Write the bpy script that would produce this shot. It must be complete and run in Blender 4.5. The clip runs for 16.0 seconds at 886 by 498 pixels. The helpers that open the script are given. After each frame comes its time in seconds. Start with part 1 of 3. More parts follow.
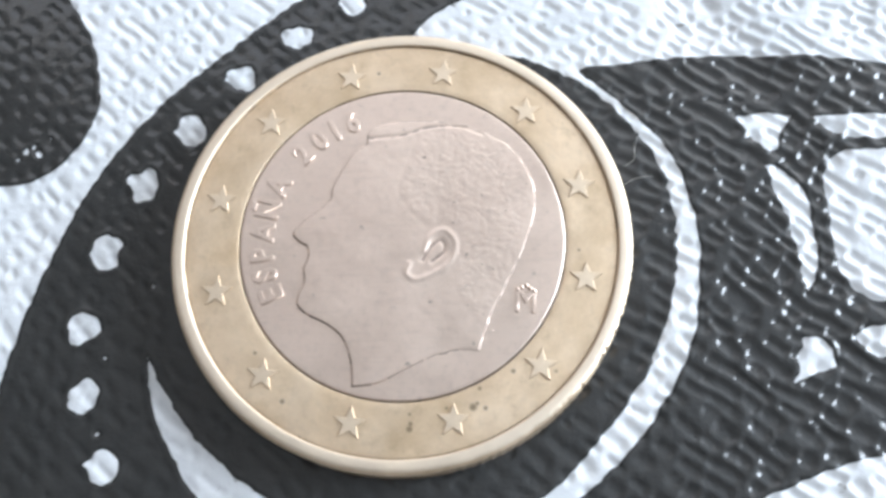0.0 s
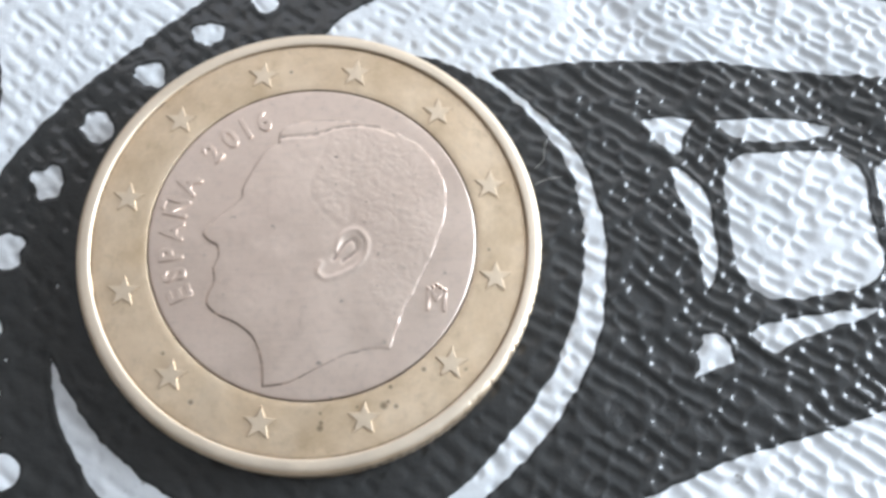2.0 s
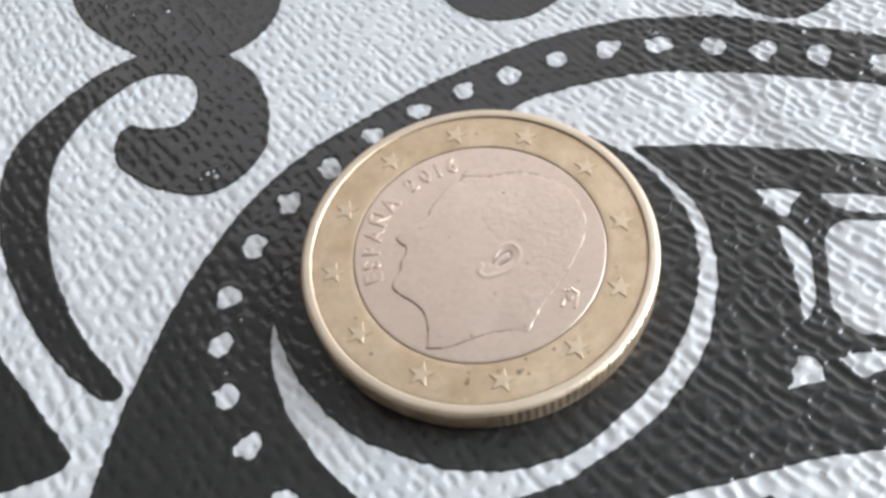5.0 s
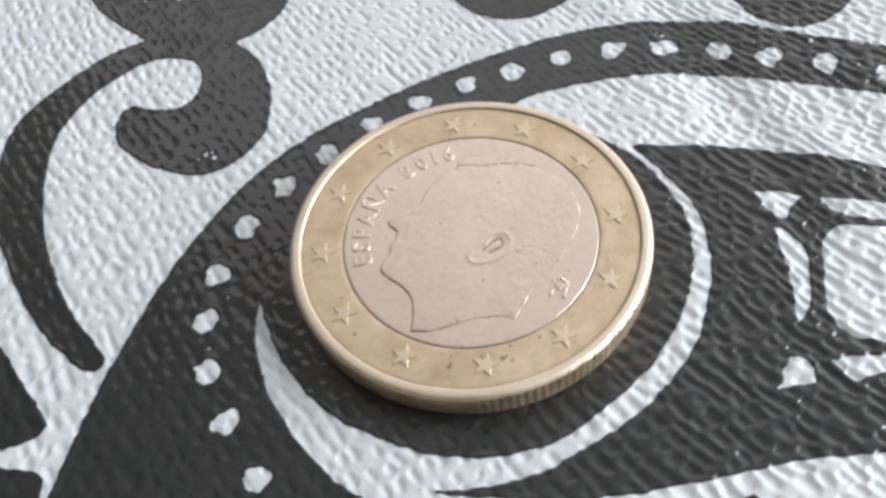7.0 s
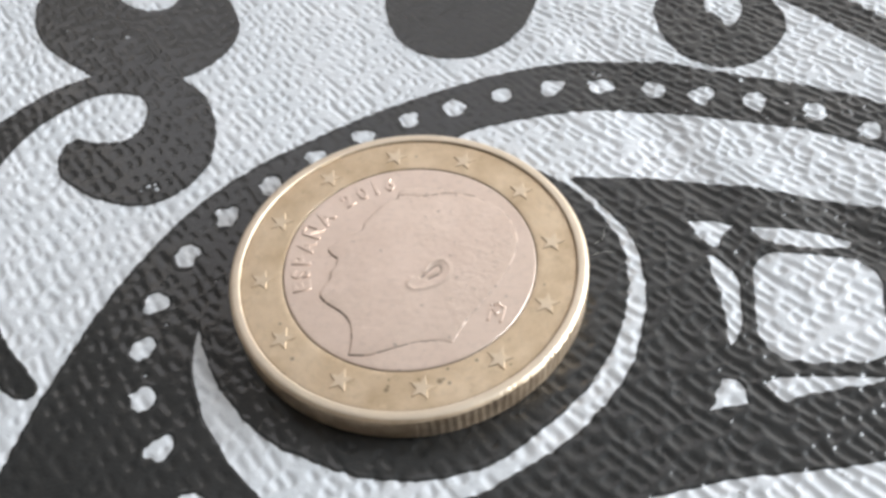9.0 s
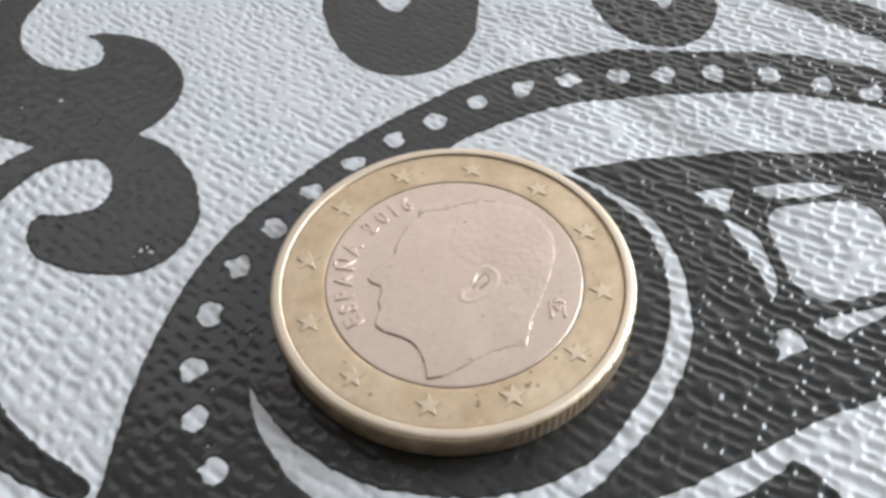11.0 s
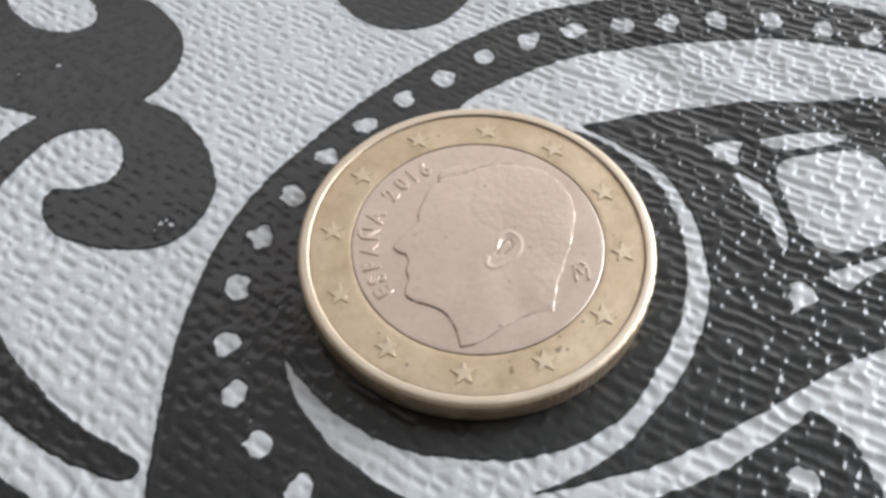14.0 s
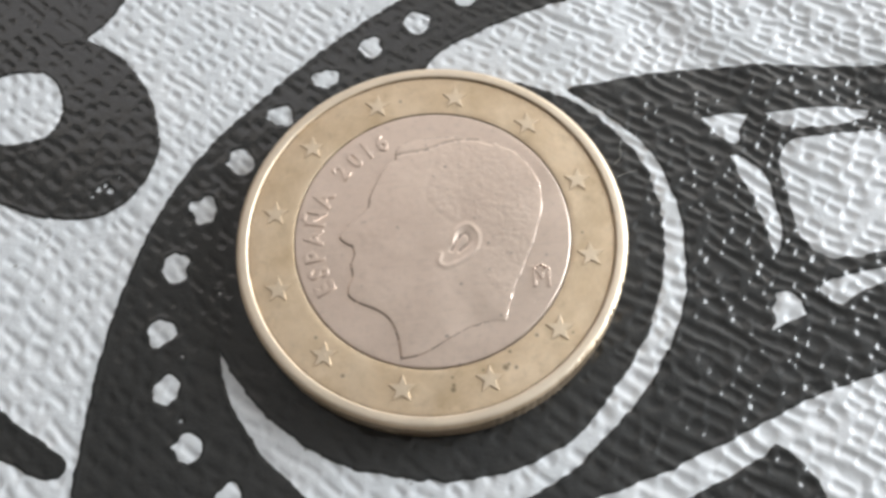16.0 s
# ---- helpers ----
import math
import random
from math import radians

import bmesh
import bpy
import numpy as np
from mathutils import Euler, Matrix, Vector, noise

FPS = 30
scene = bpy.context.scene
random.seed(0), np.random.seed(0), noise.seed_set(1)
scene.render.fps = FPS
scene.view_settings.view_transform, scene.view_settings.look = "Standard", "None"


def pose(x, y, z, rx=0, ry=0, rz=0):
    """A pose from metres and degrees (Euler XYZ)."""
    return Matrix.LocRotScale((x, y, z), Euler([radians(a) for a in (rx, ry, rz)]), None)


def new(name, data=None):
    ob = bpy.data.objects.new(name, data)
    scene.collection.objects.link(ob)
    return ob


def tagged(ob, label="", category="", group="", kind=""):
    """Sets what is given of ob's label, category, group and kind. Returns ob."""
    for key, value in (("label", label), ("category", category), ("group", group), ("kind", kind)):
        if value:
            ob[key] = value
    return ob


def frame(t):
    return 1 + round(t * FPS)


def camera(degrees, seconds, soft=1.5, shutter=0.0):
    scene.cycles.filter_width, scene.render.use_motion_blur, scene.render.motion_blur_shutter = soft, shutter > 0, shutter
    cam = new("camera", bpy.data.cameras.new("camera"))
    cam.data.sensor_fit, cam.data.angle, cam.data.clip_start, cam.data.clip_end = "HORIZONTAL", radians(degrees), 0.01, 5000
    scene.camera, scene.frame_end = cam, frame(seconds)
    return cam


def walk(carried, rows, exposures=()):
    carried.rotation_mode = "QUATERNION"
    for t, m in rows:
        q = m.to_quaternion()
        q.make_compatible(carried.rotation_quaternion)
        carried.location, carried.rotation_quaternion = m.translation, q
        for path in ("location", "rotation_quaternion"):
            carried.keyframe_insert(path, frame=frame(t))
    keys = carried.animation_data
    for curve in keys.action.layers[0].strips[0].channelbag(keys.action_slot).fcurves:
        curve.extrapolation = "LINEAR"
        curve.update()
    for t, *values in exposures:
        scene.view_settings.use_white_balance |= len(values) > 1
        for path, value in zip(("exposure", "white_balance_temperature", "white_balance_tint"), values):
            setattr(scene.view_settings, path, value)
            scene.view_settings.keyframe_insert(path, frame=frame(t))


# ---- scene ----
MM = 0.001
LENS = 51.76
# seconds, eye in millimetres from the coin's middle on the cloth, turn in degrees
ROWS = [
    (0, 4.01, -14.92, 45.30, 18.17, 2.91, -1.46),
    (0.5, 4.29, -14.94, 45.42, 18.24, 1.57, -1.88),
    (1, 4.75, -15.12, 45.44, 18.29, 0.22, -2.40),
    (1.5, 4.86, -14.75, 45.65, 17.95, -1.25, -2.76),
    (2, 4.62, -14.97, 45.66, 18.01, -1.67, -2.85),
    (2.5, 4.47, -16.18, 46.70, 19.74, 0.63, -1.97),
    (3, 4.08, -17.59, 48.20, 20.43, 2.78, -1.11),
    (3.5, 4.42, -21.60, 49.86, 24.40, 4.93, 1.21),
    (4, 5.20, -25.07, 51.69, 26.44, 6.10, 3.73),
    (4.5, 6.50, -28.93, 52.19, 29.84, 6.49, 5.78),
    (7, 9.09, -32.99, 49.57, 34.68, 5.91, 9.88),
    (7.5, 10.58, -33.80, 48.95, 35.79, 5.36, 11.29),
    (8, 11.10, -34.33, 49.01, 36.91, 5.19, 11.71),
    (8.5, 11.52, -34.28, 48.93, 37.16, 5.16, 11.36),
    (9, 10.70, -34.97, 48.54, 38.51, 3.89, 8.44),
    (9.2, 9.45, -35.11, 48.93, 38.08, 3.14, 6.87),
    (11.3, -3.98, -35.52, 48.07, 39.48, 2.10, -7.27),
    (11.5, -4.41, -35.07, 48.32, 39.18, 2.38, -7.65),
    (12, -6.02, -34.06, 48.42, 39.26, 1.66, -9.04),
    (12.5, -6.28, -33.26, 47.65, 38.64, 0.98, -10.30),
    (13, -9.02, -32.37, 47.32, 38.19, 0.65, -11.34),
    (13.5, -8.37, -32.53, 47.90, 38.32, 0.95, -10.92),
    (14, -6.67, -32.54, 51.34, 33.54, 0.98, -9.30),
    (14.5, -1.62, -28.09, 56.52, 28.07, 1.55, -6.90),
    (15, -1.40, -26.87, 58.74, 24.88, 1.27, -6.18),
    (15.5, -0.08, -23.97, 54.74, 23.97, 2.37, -5.82),
    (16, 1.01, -21.94, 51.55, 22.73, 2.88, -5.87),
]

cam = camera(LENS, 16.0, soft=3.25)
walk(cam, [(t, pose(x * MM, y * MM, z * MM, a, b, c)) for t, x, y, z, a, b, c in ROWS],
     [(0, 0.37, 6150, 11), (1, 0.31, 6100, 11), (2, 0.19, 6200, 11), (3.5, 0.15, 6550, 12.5), (4.5, 0.01, 6600, 12.5), (9, 0.04, 6700, 12.5), (11.5, -0.22, 6650, 12), (14, -0.27, 6700, 13), (16, -0.12, 6850, 12)])

# ---- light ----
world = bpy.data.worlds.new("sky")
scene.world = world
world.use_nodes = True
wn = world.node_tree
sky = wn.nodes.new("ShaderNodeTexSky")
sky.sky_type, sky.sun_disc = "NISHITA", False
sky.sun_elevation, sky.sun_rotation = radians(40), radians(75)
wn.links.new(sky.outputs[0], wn.nodes["Background"].inputs[0])
wn.nodes["Background"].inputs[1].default_value = 0.1

WIN_Y, WIN_Z, WIN_W, WIN_H = 0.3, 0.52, 0.75, 1.1      # the tall window's middle and size, on the wall at x = ROOM
ROOM, NORTH, DEEP = 1.25, 1.05, 2.6      # the window and north walls stand near, the other two further off
lamp_data = bpy.data.lights.new("window_daylight", "AREA")
lamp_data.shape, lamp_data.size, lamp_data.size_y = "RECTANGLE", WIN_W, WIN_H
lamp_data.energy, lamp_data.color = 44, (0.82, 0.92, 1.0)
lamp = new("window_daylight", lamp_data)
lamp.matrix_world = pose(ROOM + 0.03, WIN_Y, WIN_Z, 90, 0, 90)
# an added dim fill lamp in an unseen opening high in the north wall
NFILL_X, NFILL_Z, NFILL_W, NFILL_H = -0.45, 1.3, 1.0, 0.9
dim_data = bpy.data.lights.new("north_fill", "AREA")
dim_data.shape, dim_data.size, dim_data.size_y = "RECTANGLE", NFILL_W, NFILL_H
dim_data.energy, dim_data.color = 3.0, (1.0, 0.96, 0.92)
dim = new("north_fill", dim_data)
dim.matrix_world = pose(NFILL_X, NORTH + 0.03, NFILL_Z, -90, 0, 0)


# ---- materials ----
def material(name, colour, rough=0.5, metal=0.0):
    m = bpy.data.materials.new(name)
    m.use_nodes = True
    b = m.node_tree.nodes["Principled BSDF"]
    b.inputs["Base Color"].default_value = (*colour, 1)
    b.inputs["Roughness"].default_value, b.inputs["Metallic"].default_value = rough, metal
    return m, m.node_tree, b


def node(nt, kind, **values):
    n = nt.nodes.new(kind)
    for key, value in values.items():
        n.inputs[key.replace("_", " ")].default_value = value
    return n


def noise_of(nt, per_metre, detail=4.0, rough=0.55, stretch=None, turn=0.0):
    """Noise over the object's own metres."""
    at = nt.nodes.new("ShaderNodeTexCoord")
    src = at.outputs["Object"]
    if stretch:
        mp = nt.nodes.new("ShaderNodeMapping")
        mp.inputs["Scale"].default_value, mp.inputs["Rotation"].default_value = stretch, (0, 0, turn)
        nt.links.new(src, mp.inputs[0])
        src = mp.outputs[0]
    n = node(nt, "ShaderNodeTexNoise", Scale=per_metre, Detail=detail, Roughness=rough)
    nt.links.new(src, n.inputs["Vector"])
    return n.outputs[0]


def ramp(nt, src, stops):
    r = nt.nodes.new("ShaderNodeValToRGB")
    while len(r.color_ramp.elements) < len(stops):
        r.color_ramp.elements.new(0.5)
    for e, (p, c) in zip(r.color_ramp.elements, stops):
        e.position, e.color = p, (*c, 1) if len(c) == 3 else c
    nt.links.new(src, r.inputs[0])
    return r.outputs[0]


def mix(nt, fac, a, b, how="MIX"):
    m = nt.nodes.new("ShaderNodeMix")
    m.data_type, m.blend_type = "RGBA", how
    for slot, v in ((0, fac), (6, a), (7, b)):
        if isinstance(v, (int, float)):
            m.inputs[slot].default_value = v
        elif isinstance(v, tuple):
            m.inputs[slot].default_value = (*v, 1)
        else:
            nt.links.new(v, m.inputs[slot])
    return m.outputs[2]


def bump(nt, b, height, distance, strength=1.0):
    n = node(nt, "ShaderNodeBump", Strength=strength, Distance=distance)
    nt.links.new(height, n.inputs["Height"])
    nt.links.new(n.outputs[0], b.inputs["Normal"])
    return n


def grey(a):
    return (a, a, a)


VINYL, nt, b = material("white_vinyl", (0.78, 0.79, 0.8), 0.48)
b.inputs["Coat Weight"].default_value, b.inputs["Coat Roughness"].default_value = 0.2, 0.2
blot = ramp(nt, noise_of(nt, 130, 3), [(0.35, (0.675, 0.7, 0.725)), (0.65, (0.725, 0.74, 0.76))])
dirt = ramp(nt, noise_of(nt, 900, 5, 0.7), [(0.29, (0.35, 0.33, 0.3)), (0.35, (1, 1, 1))])
nt.links.new(mix(nt, 1.0, blot, dirt, "MULTIPLY"), b.inputs["Base Color"])
bump(nt, b, noise_of(nt, 3500, 3), 0.00004, 0.5)

INK, nt, b = material("black_ink", (0.02, 0.02, 0.021), 0.45)
nt.links.new(ramp(nt, noise_of(nt, 500, 4), [(0.3, (0.014, 0.015, 0.015)), (0.7, (0.021, 0.0215, 0.021))]), b.inputs["Base Color"])
nt.links.new(ramp(nt, noise_of(nt, 250, 3), [(0.3, grey(0.48)), (0.7, grey(0.62))]), b.inputs["Roughness"])
b.inputs["Coat Weight"].default_value, b.inputs["Coat Roughness"].default_value, b.inputs["Specular IOR Level"].default_value = 1.0, 0.13, 0.3
bump(nt, b, noise_of(nt, 4600, 3, 0.6), 0.00008, 0.55)


def metal_of(name, low, high, rough):
    m, nt, b = material(name, high, rough, 1.0)
    wear = ramp(nt, noise_of(nt, 220, 5, 0.65), [(0.32, low), (0.62, high)])
    fine = ramp(nt, noise_of(nt, 2600, 3, 0.6), [(0.22, grey(0.9)), (0.5, grey(1.0))])
    nt.links.new(mix(nt, 1.0, wear, fine, "MULTIPLY"), b.inputs["Base Color"])
    nt.links.new(ramp(nt, noise_of(nt, 600, 4), [(0.3, grey(rough - 0.06)), (0.7, grey(rough + 0.08))]), b.inputs["Roughness"])
    bump(nt, b, noise_of(nt, 2200, 5, 0.65), 0.00003, 0.35)
    return m, nt, b


BRASS, brass_nt, brass_b = metal_of("nickel_brass", (0.79, 0.63, 0.455), (0.88, 0.725, 0.545), 0.56)
# brown tarnish and dark specks of grime on the ring
tarnish = ramp(brass_nt, noise_of(brass_nt, 330, 5, 0.7), [(0.42, grey(0.0)), (0.68, grey(0.65))])
brass_nt.links.new(mix(brass_nt, tarnish, brass_b.inputs["Base Color"].links[0].from_socket, (0.6, 0.45, 0.28)), brass_b.inputs["Base Color"])
mottle = ramp(brass_nt, noise_of(brass_nt, 1100, 4, 0.65), [(0.56, grey(0.0)), (0.74, grey(0.36))])
brass_nt.links.new(mix(brass_nt, mottle, brass_b.inputs["Base Color"].links[0].from_socket, (0.47, 0.35, 0.21)), brass_b.inputs["Base Color"])
at = brass_nt.nodes.new("ShaderNodeTexCoord")
colour = brass_b.inputs["Base Color"].links[0].from_socket
for x, y, r in ((0.37, -9.5, 0.2), (0.42, -9.25, 0.14), (0.39, -8.8, 0.1), (3.74, -7.69, 0.13), (3.98, -8.63, 0.14), (3.4, -8.57, 0.24), (3.6, -8.4, 0.12), (5.37, -6.92, 0.15),
                (2.14, -8.58, 0.1), (-5.7, -8.0, 0.16), (-7.1, -5.6, 0.12), (-0.99, 9.33, 0.12), (8.9, -1.0, 0.1), (7.4, -7.0, 0.1)):
    far = node(brass_nt, "ShaderNodeVectorMath")
    far.operation = "DISTANCE"
    far.inputs[1].default_value = (x * MM, y * MM, 2.08 * MM)
    brass_nt.links.new(at.outputs["Object"], far.inputs[0])
    grown = node(brass_nt, "ShaderNodeMapRange", From_Min=r * 0.35 * MM, From_Max=r * MM, To_Min=0.72, To_Max=0.0)
    brass_nt.links.new(far.outputs["Value"], grown.inputs["Value"])
    colour = mix(brass_nt, grown.outputs[0], colour, (0.2, 0.14, 0.09))
# brown tone laid on the outer edge, painting in shade and dark reflections
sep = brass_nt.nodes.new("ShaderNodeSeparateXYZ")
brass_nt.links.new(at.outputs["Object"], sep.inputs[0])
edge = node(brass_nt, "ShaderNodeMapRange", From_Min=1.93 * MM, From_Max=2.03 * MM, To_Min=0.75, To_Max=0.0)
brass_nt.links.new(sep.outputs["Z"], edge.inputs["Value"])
edge_shade = mix(brass_nt, 1.0, edge.outputs[0], ramp(brass_nt, noise_of(brass_nt, 700, 5, 0.7), [(0.3, grey(0.35)), (0.6, grey(0.95))]), "MULTIPLY")
colour = mix(brass_nt, edge_shade, colour, (0.3, 0.21, 0.145))
# the raised rim, rubbed pale
rubbed = node(brass_nt, "ShaderNodeMapRange", From_Min=2.135 * MM, From_Max=2.19 * MM, To_Min=0.0, To_Max=0.7)
brass_nt.links.new(sep.outputs["Z"], rubbed.inputs["Value"])
colour = mix(brass_nt, rubbed.outputs[0], colour, (0.93, 0.83, 0.7))
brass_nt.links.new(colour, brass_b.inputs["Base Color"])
STEEL, nt, b = metal_of("cupronickel", (0.83, 0.68, 0.585), (0.88, 0.732, 0.632), 0.42)
# dark pin-pricks and faint handling scratches
specks = ramp(nt, noise_of(nt, 1300, 3, 0.6), [(0.25, grey(0.62)), (0.3, grey(1.0))])
scratches = ramp(nt, noise_of(nt, 500, 4, 0.6, (1, 14, 1), 0.6), [(0.3, grey(0.94)), (0.45, grey(1.0))])
nt.links.new(mix(nt, 1.0, mix(nt, 1.0, b.inputs["Base Color"].links[0].from_socket, specks, "MULTIPLY"), scratches, "MULTIPLY"), b.inputs["Base Color"])
SOIL, nt, b = material("tarnished_cupronickel", (0.46, 0.36, 0.3), 0.62, 0.85)
nt.links.new(ramp(nt, noise_of(nt, 1500, 4), [(0.35, (0.36, 0.275, 0.23)), (0.65, (0.56, 0.44, 0.37))]), b.inputs["Base Color"])
GRIME, nt, b = material("brown_grime", (0.2, 0.14, 0.09), 0.75)
nt.links.new(ramp(nt, noise_of(nt, 1500, 4), [(0.35, (0.2, 0.135, 0.085)), (0.65, (0.42, 0.31, 0.2))]), b.inputs["Base Color"])
PAINT, nt, b = material("wall_paint", (0.78, 0.75, 0.72), 0.8)
nt.links.new(ramp(nt, noise_of(nt, 3, 4), [(0.3, (0.86, 0.785, 0.725)), (0.7, (0.9, 0.825, 0.765))]), b.inputs["Base Color"])
GREY, nt, b = material("ceiling_paint", (0.5, 0.5, 0.52), 0.8)
nt.links.new(ramp(nt, noise_of(nt, 3, 4), [(0.3, (0.46, 0.45, 0.44)), (0.7, (0.52, 0.51, 0.5))]), b.inputs["Base Color"])
DARK, nt, b = material("grey_paint", (0.3, 0.29, 0.27), 0.8)
nt.links.new(ramp(nt, noise_of(nt, 3, 4), [(0.3, (0.45, 0.44, 0.42)), (0.7, (0.51, 0.49, 0.47))]), b.inputs["Base Color"])
FLOOR, nt, b = material("floor_tile", (0.4, 0.33, 0.28), 0.5)
nt.links.new(ramp(nt, noise_of(nt, 5, 4), [(0.3, (0.56, 0.49, 0.42)), (0.7, (0.64, 0.57, 0.5))]), b.inputs["Base Color"])
WOOD, nt, b = material("table_wood", (0.3, 0.19, 0.11), 0.45)
nt.links.new(ramp(nt, noise_of(nt, 6, 5, 0.6, (1, 12, 1)), [(0.3, (0.22, 0.13, 0.07)), (0.7, (0.36, 0.23, 0.13))]), b.inputs["Base Color"])
FIBRE, _, _ = material("lint", (0.55, 0.53, 0.5), 0.6)


# ---- helpers for meshes ----
def mesh_of(name, verts, faces, mat, smooth=True):
    """A mesh from arrays: verts n x 3 in metres, faces m x 3 or m x 4."""
    verts, faces = np.asarray(verts, np.float32), np.asarray(faces, np.int32)
    me = bpy.data.meshes.new(name)
    k = faces.shape[1]
    me.vertices.add(len(verts)), me.loops.add(faces.size), me.polygons.add(len(faces))
    me.vertices.foreach_set("co", verts.ravel())
    me.loops.foreach_set("vertex_index", faces.ravel())
    me.polygons.foreach_set("loop_start", np.arange(0, faces.size, k, dtype=np.int32))
    me.polygons.foreach_set("use_smooth", np.full(len(faces), smooth))
    me.update(calc_edges=True)
    me.materials.append(mat)
    return me


def part(name, me, parent, label=""):
    ob = new(name, me)
    ob.parent = parent
    return tagged(ob, label)


def bm_mesh(name, bm, mat, smooth=False):
    me = bpy.data.meshes.new(name)
    bm.to_mesh(me)
    bm.free()
    me.materials.append(mat)
    for p in me.polygons:
        p.use_smooth = smooth
    return me


def block(name, x0, x1, y0, y1, z0, z1, mat, bevel=0.0):
    bm = bmesh.new()
    bmesh.ops.create_cube(bm, size=1, matrix=Matrix.Translation(((x0 + x1) / 2, (y0 + y1) / 2, (z0 + z1) / 2)) @ Matrix.Diagonal((x1 - x0, y1 - y0, z1 - z0, 1)))
    if bevel:
        bmesh.ops.bevel(bm, geom=bm.edges[:], offset=bevel, segments=2, affect="EDGES")
    return bm_mesh(name, bm, mat)


def lattice(ix, iy, seed):
    """A fixed random number from 0 to 1 for each whole-number pair."""
    h = np.sin(ix * 127.1 + iy * 311.7 + seed * 74.7) * 43758.5453
    return h - np.floor(h)


def wander(x, y, seed=0):
    """Smooth noise from -1 to 1 over arrays, one cell a unit."""
    ix, iy = np.floor(x), np.floor(y)
    fx, fy = x - ix, y - iy
    fx, fy = fx * fx * fx * (fx * (fx * 6 - 15) + 10), fy * fy * fy * (fy * (fy * 6 - 15) + 10)
    a, b2 = lattice(ix, iy, seed), lattice(ix + 1, iy, seed)
    c, d = lattice(ix, iy + 1, seed), lattice(ix + 1, iy + 1, seed)
    return 2 * ((a * (1 - fx) + b2 * fx) * (1 - fy) + (c * (1 - fx) + d * fx) * fy) - 1


def curve_through(points, steps=8):
    """A smooth open line through a few points."""
    p = np.array(points, float)
    if len(p) < 3:
        return p
    q = np.vstack([2 * p[0] - p[1], p, 2 * p[-1] - p[-2]])
    out = []
    for a, b2, c, d in zip(q[:-3], q[1:-2], q[2:-1], q[3:]):
        for s in np.arange(steps) / steps:
            out.append(0.5 * (2 * b2 + (c - a) * s + (2 * a - 5 * b2 + 4 * c - d) * s**2 + (3 * b2 - a - 3 * c + d) * s**3))
    return np.array(out + [p[-1]])


def outline(*strokes):
    """A closed outline of smooth strokes that meet at corners."""
    return np.vstack([curve_through(s) for s in strokes])


def ring_through(points, steps=8):
    """A smooth closed outline through a few points."""
    p = list(points)
    return curve_through(p[-2:] + p + p[:2], steps)[2 * steps:-2 * steps - 1]


def within(x, y, poly):
    """Signed distance to a closed outline: below zero inside. x and y are flat arrays."""
    best, inside = np.full(x.shape, 1e9), np.zeros(x.shape, bool)
    for (ax, ay), (bx, by) in zip(poly, np.roll(poly, -1, 0)):
        dx, dy = bx - ax, by - ay
        l2 = dx * dx + dy * dy
        if l2 < 1e-12:
            continue
        s = np.clip(((x - ax) * dx + (y - ay) * dy) / l2, 0, 1)
        best = np.minimum(best, (x - ax - s * dx) ** 2 + (y - ay - s * dy) ** 2)
        if dy:
            inside ^= ((ay > y) != (by > y)) & (x < ax + (y - ay) / dy * dx)
    return np.where(inside, -1, 1) * np.sqrt(best)


def clipped(xs, ys, field, height):
    """The triangles of the lattice xs, ys where field is below zero, cut along its zero line. height(x, y, field) gives z."""
    nx, ny = len(xs), len(ys)
    gx, gy = np.meshgrid(xs, ys)
    base = np.stack([gx.ravel(), gy.ravel(), field.ravel()], 1)
    i = np.arange(nx * ny).reshape(ny, nx)
    a, b2, c, d = i[:-1, :-1].ravel(), i[:-1, 1:].ravel(), i[1:, 1:].ravel(), i[1:, :-1].ravel()
    tri = np.vstack([np.stack([a, b2, c], 1), np.stack([a, c, d], 1)])
    neg = base[tri, 2] < 0
    n = neg.sum(1)
    verts, faces, made = [base], [tri[n == 3]], [nx * ny]

    def cut(p, q):
        key = np.minimum(p, q).astype(np.int64) * (nx * ny) + np.maximum(p, q)
        _, first, back = np.unique(key, return_index=True, return_inverse=True)
        p1, q1 = base[p[first]], base[q[first]]
        s = (p1[:, 2] / (p1[:, 2] - q1[:, 2]))[:, None]
        v = p1 + s * (q1 - p1)
        v[:, 2] = 0
        verts.append(v)
        start = made[0]
        made[0] += len(v)
        return start + back.ravel()

    one, two = tri[n == 1], tri[n == 2]
    k1, k2 = neg[n == 1].argmax(1), (~neg[n == 2]).argmax(1)
    r1, r2 = np.arange(len(one)), np.arange(len(two))
    p, q, r = one[r1, k1], one[r1, (k1 + 1) % 3], one[r1, (k1 + 2) % 3]
    o, s, t = two[r2, k2], two[r2, (k2 + 1) % 3], two[r2, (k2 + 2) % 3]
    ends = cut(np.concatenate([p, p, o, o]), np.concatenate([q, r, s, t]))
    e1, e2, e3, e4 = np.split(ends, np.cumsum([len(p), len(p), len(o)]))
    faces += [np.stack([p, e1, e2], 1), np.stack([s, t, e4], 1), np.stack([s, e4, e3], 1)]
    verts, faces = np.vstack(verts), np.vstack(faces)
    used, faces = np.unique(faces, return_inverse=True)
    v = verts[used]
    v[:, 2] = height(v[:, 0], v[:, 1], v[:, 2])
    return v * MM, faces.reshape(-1, 3)


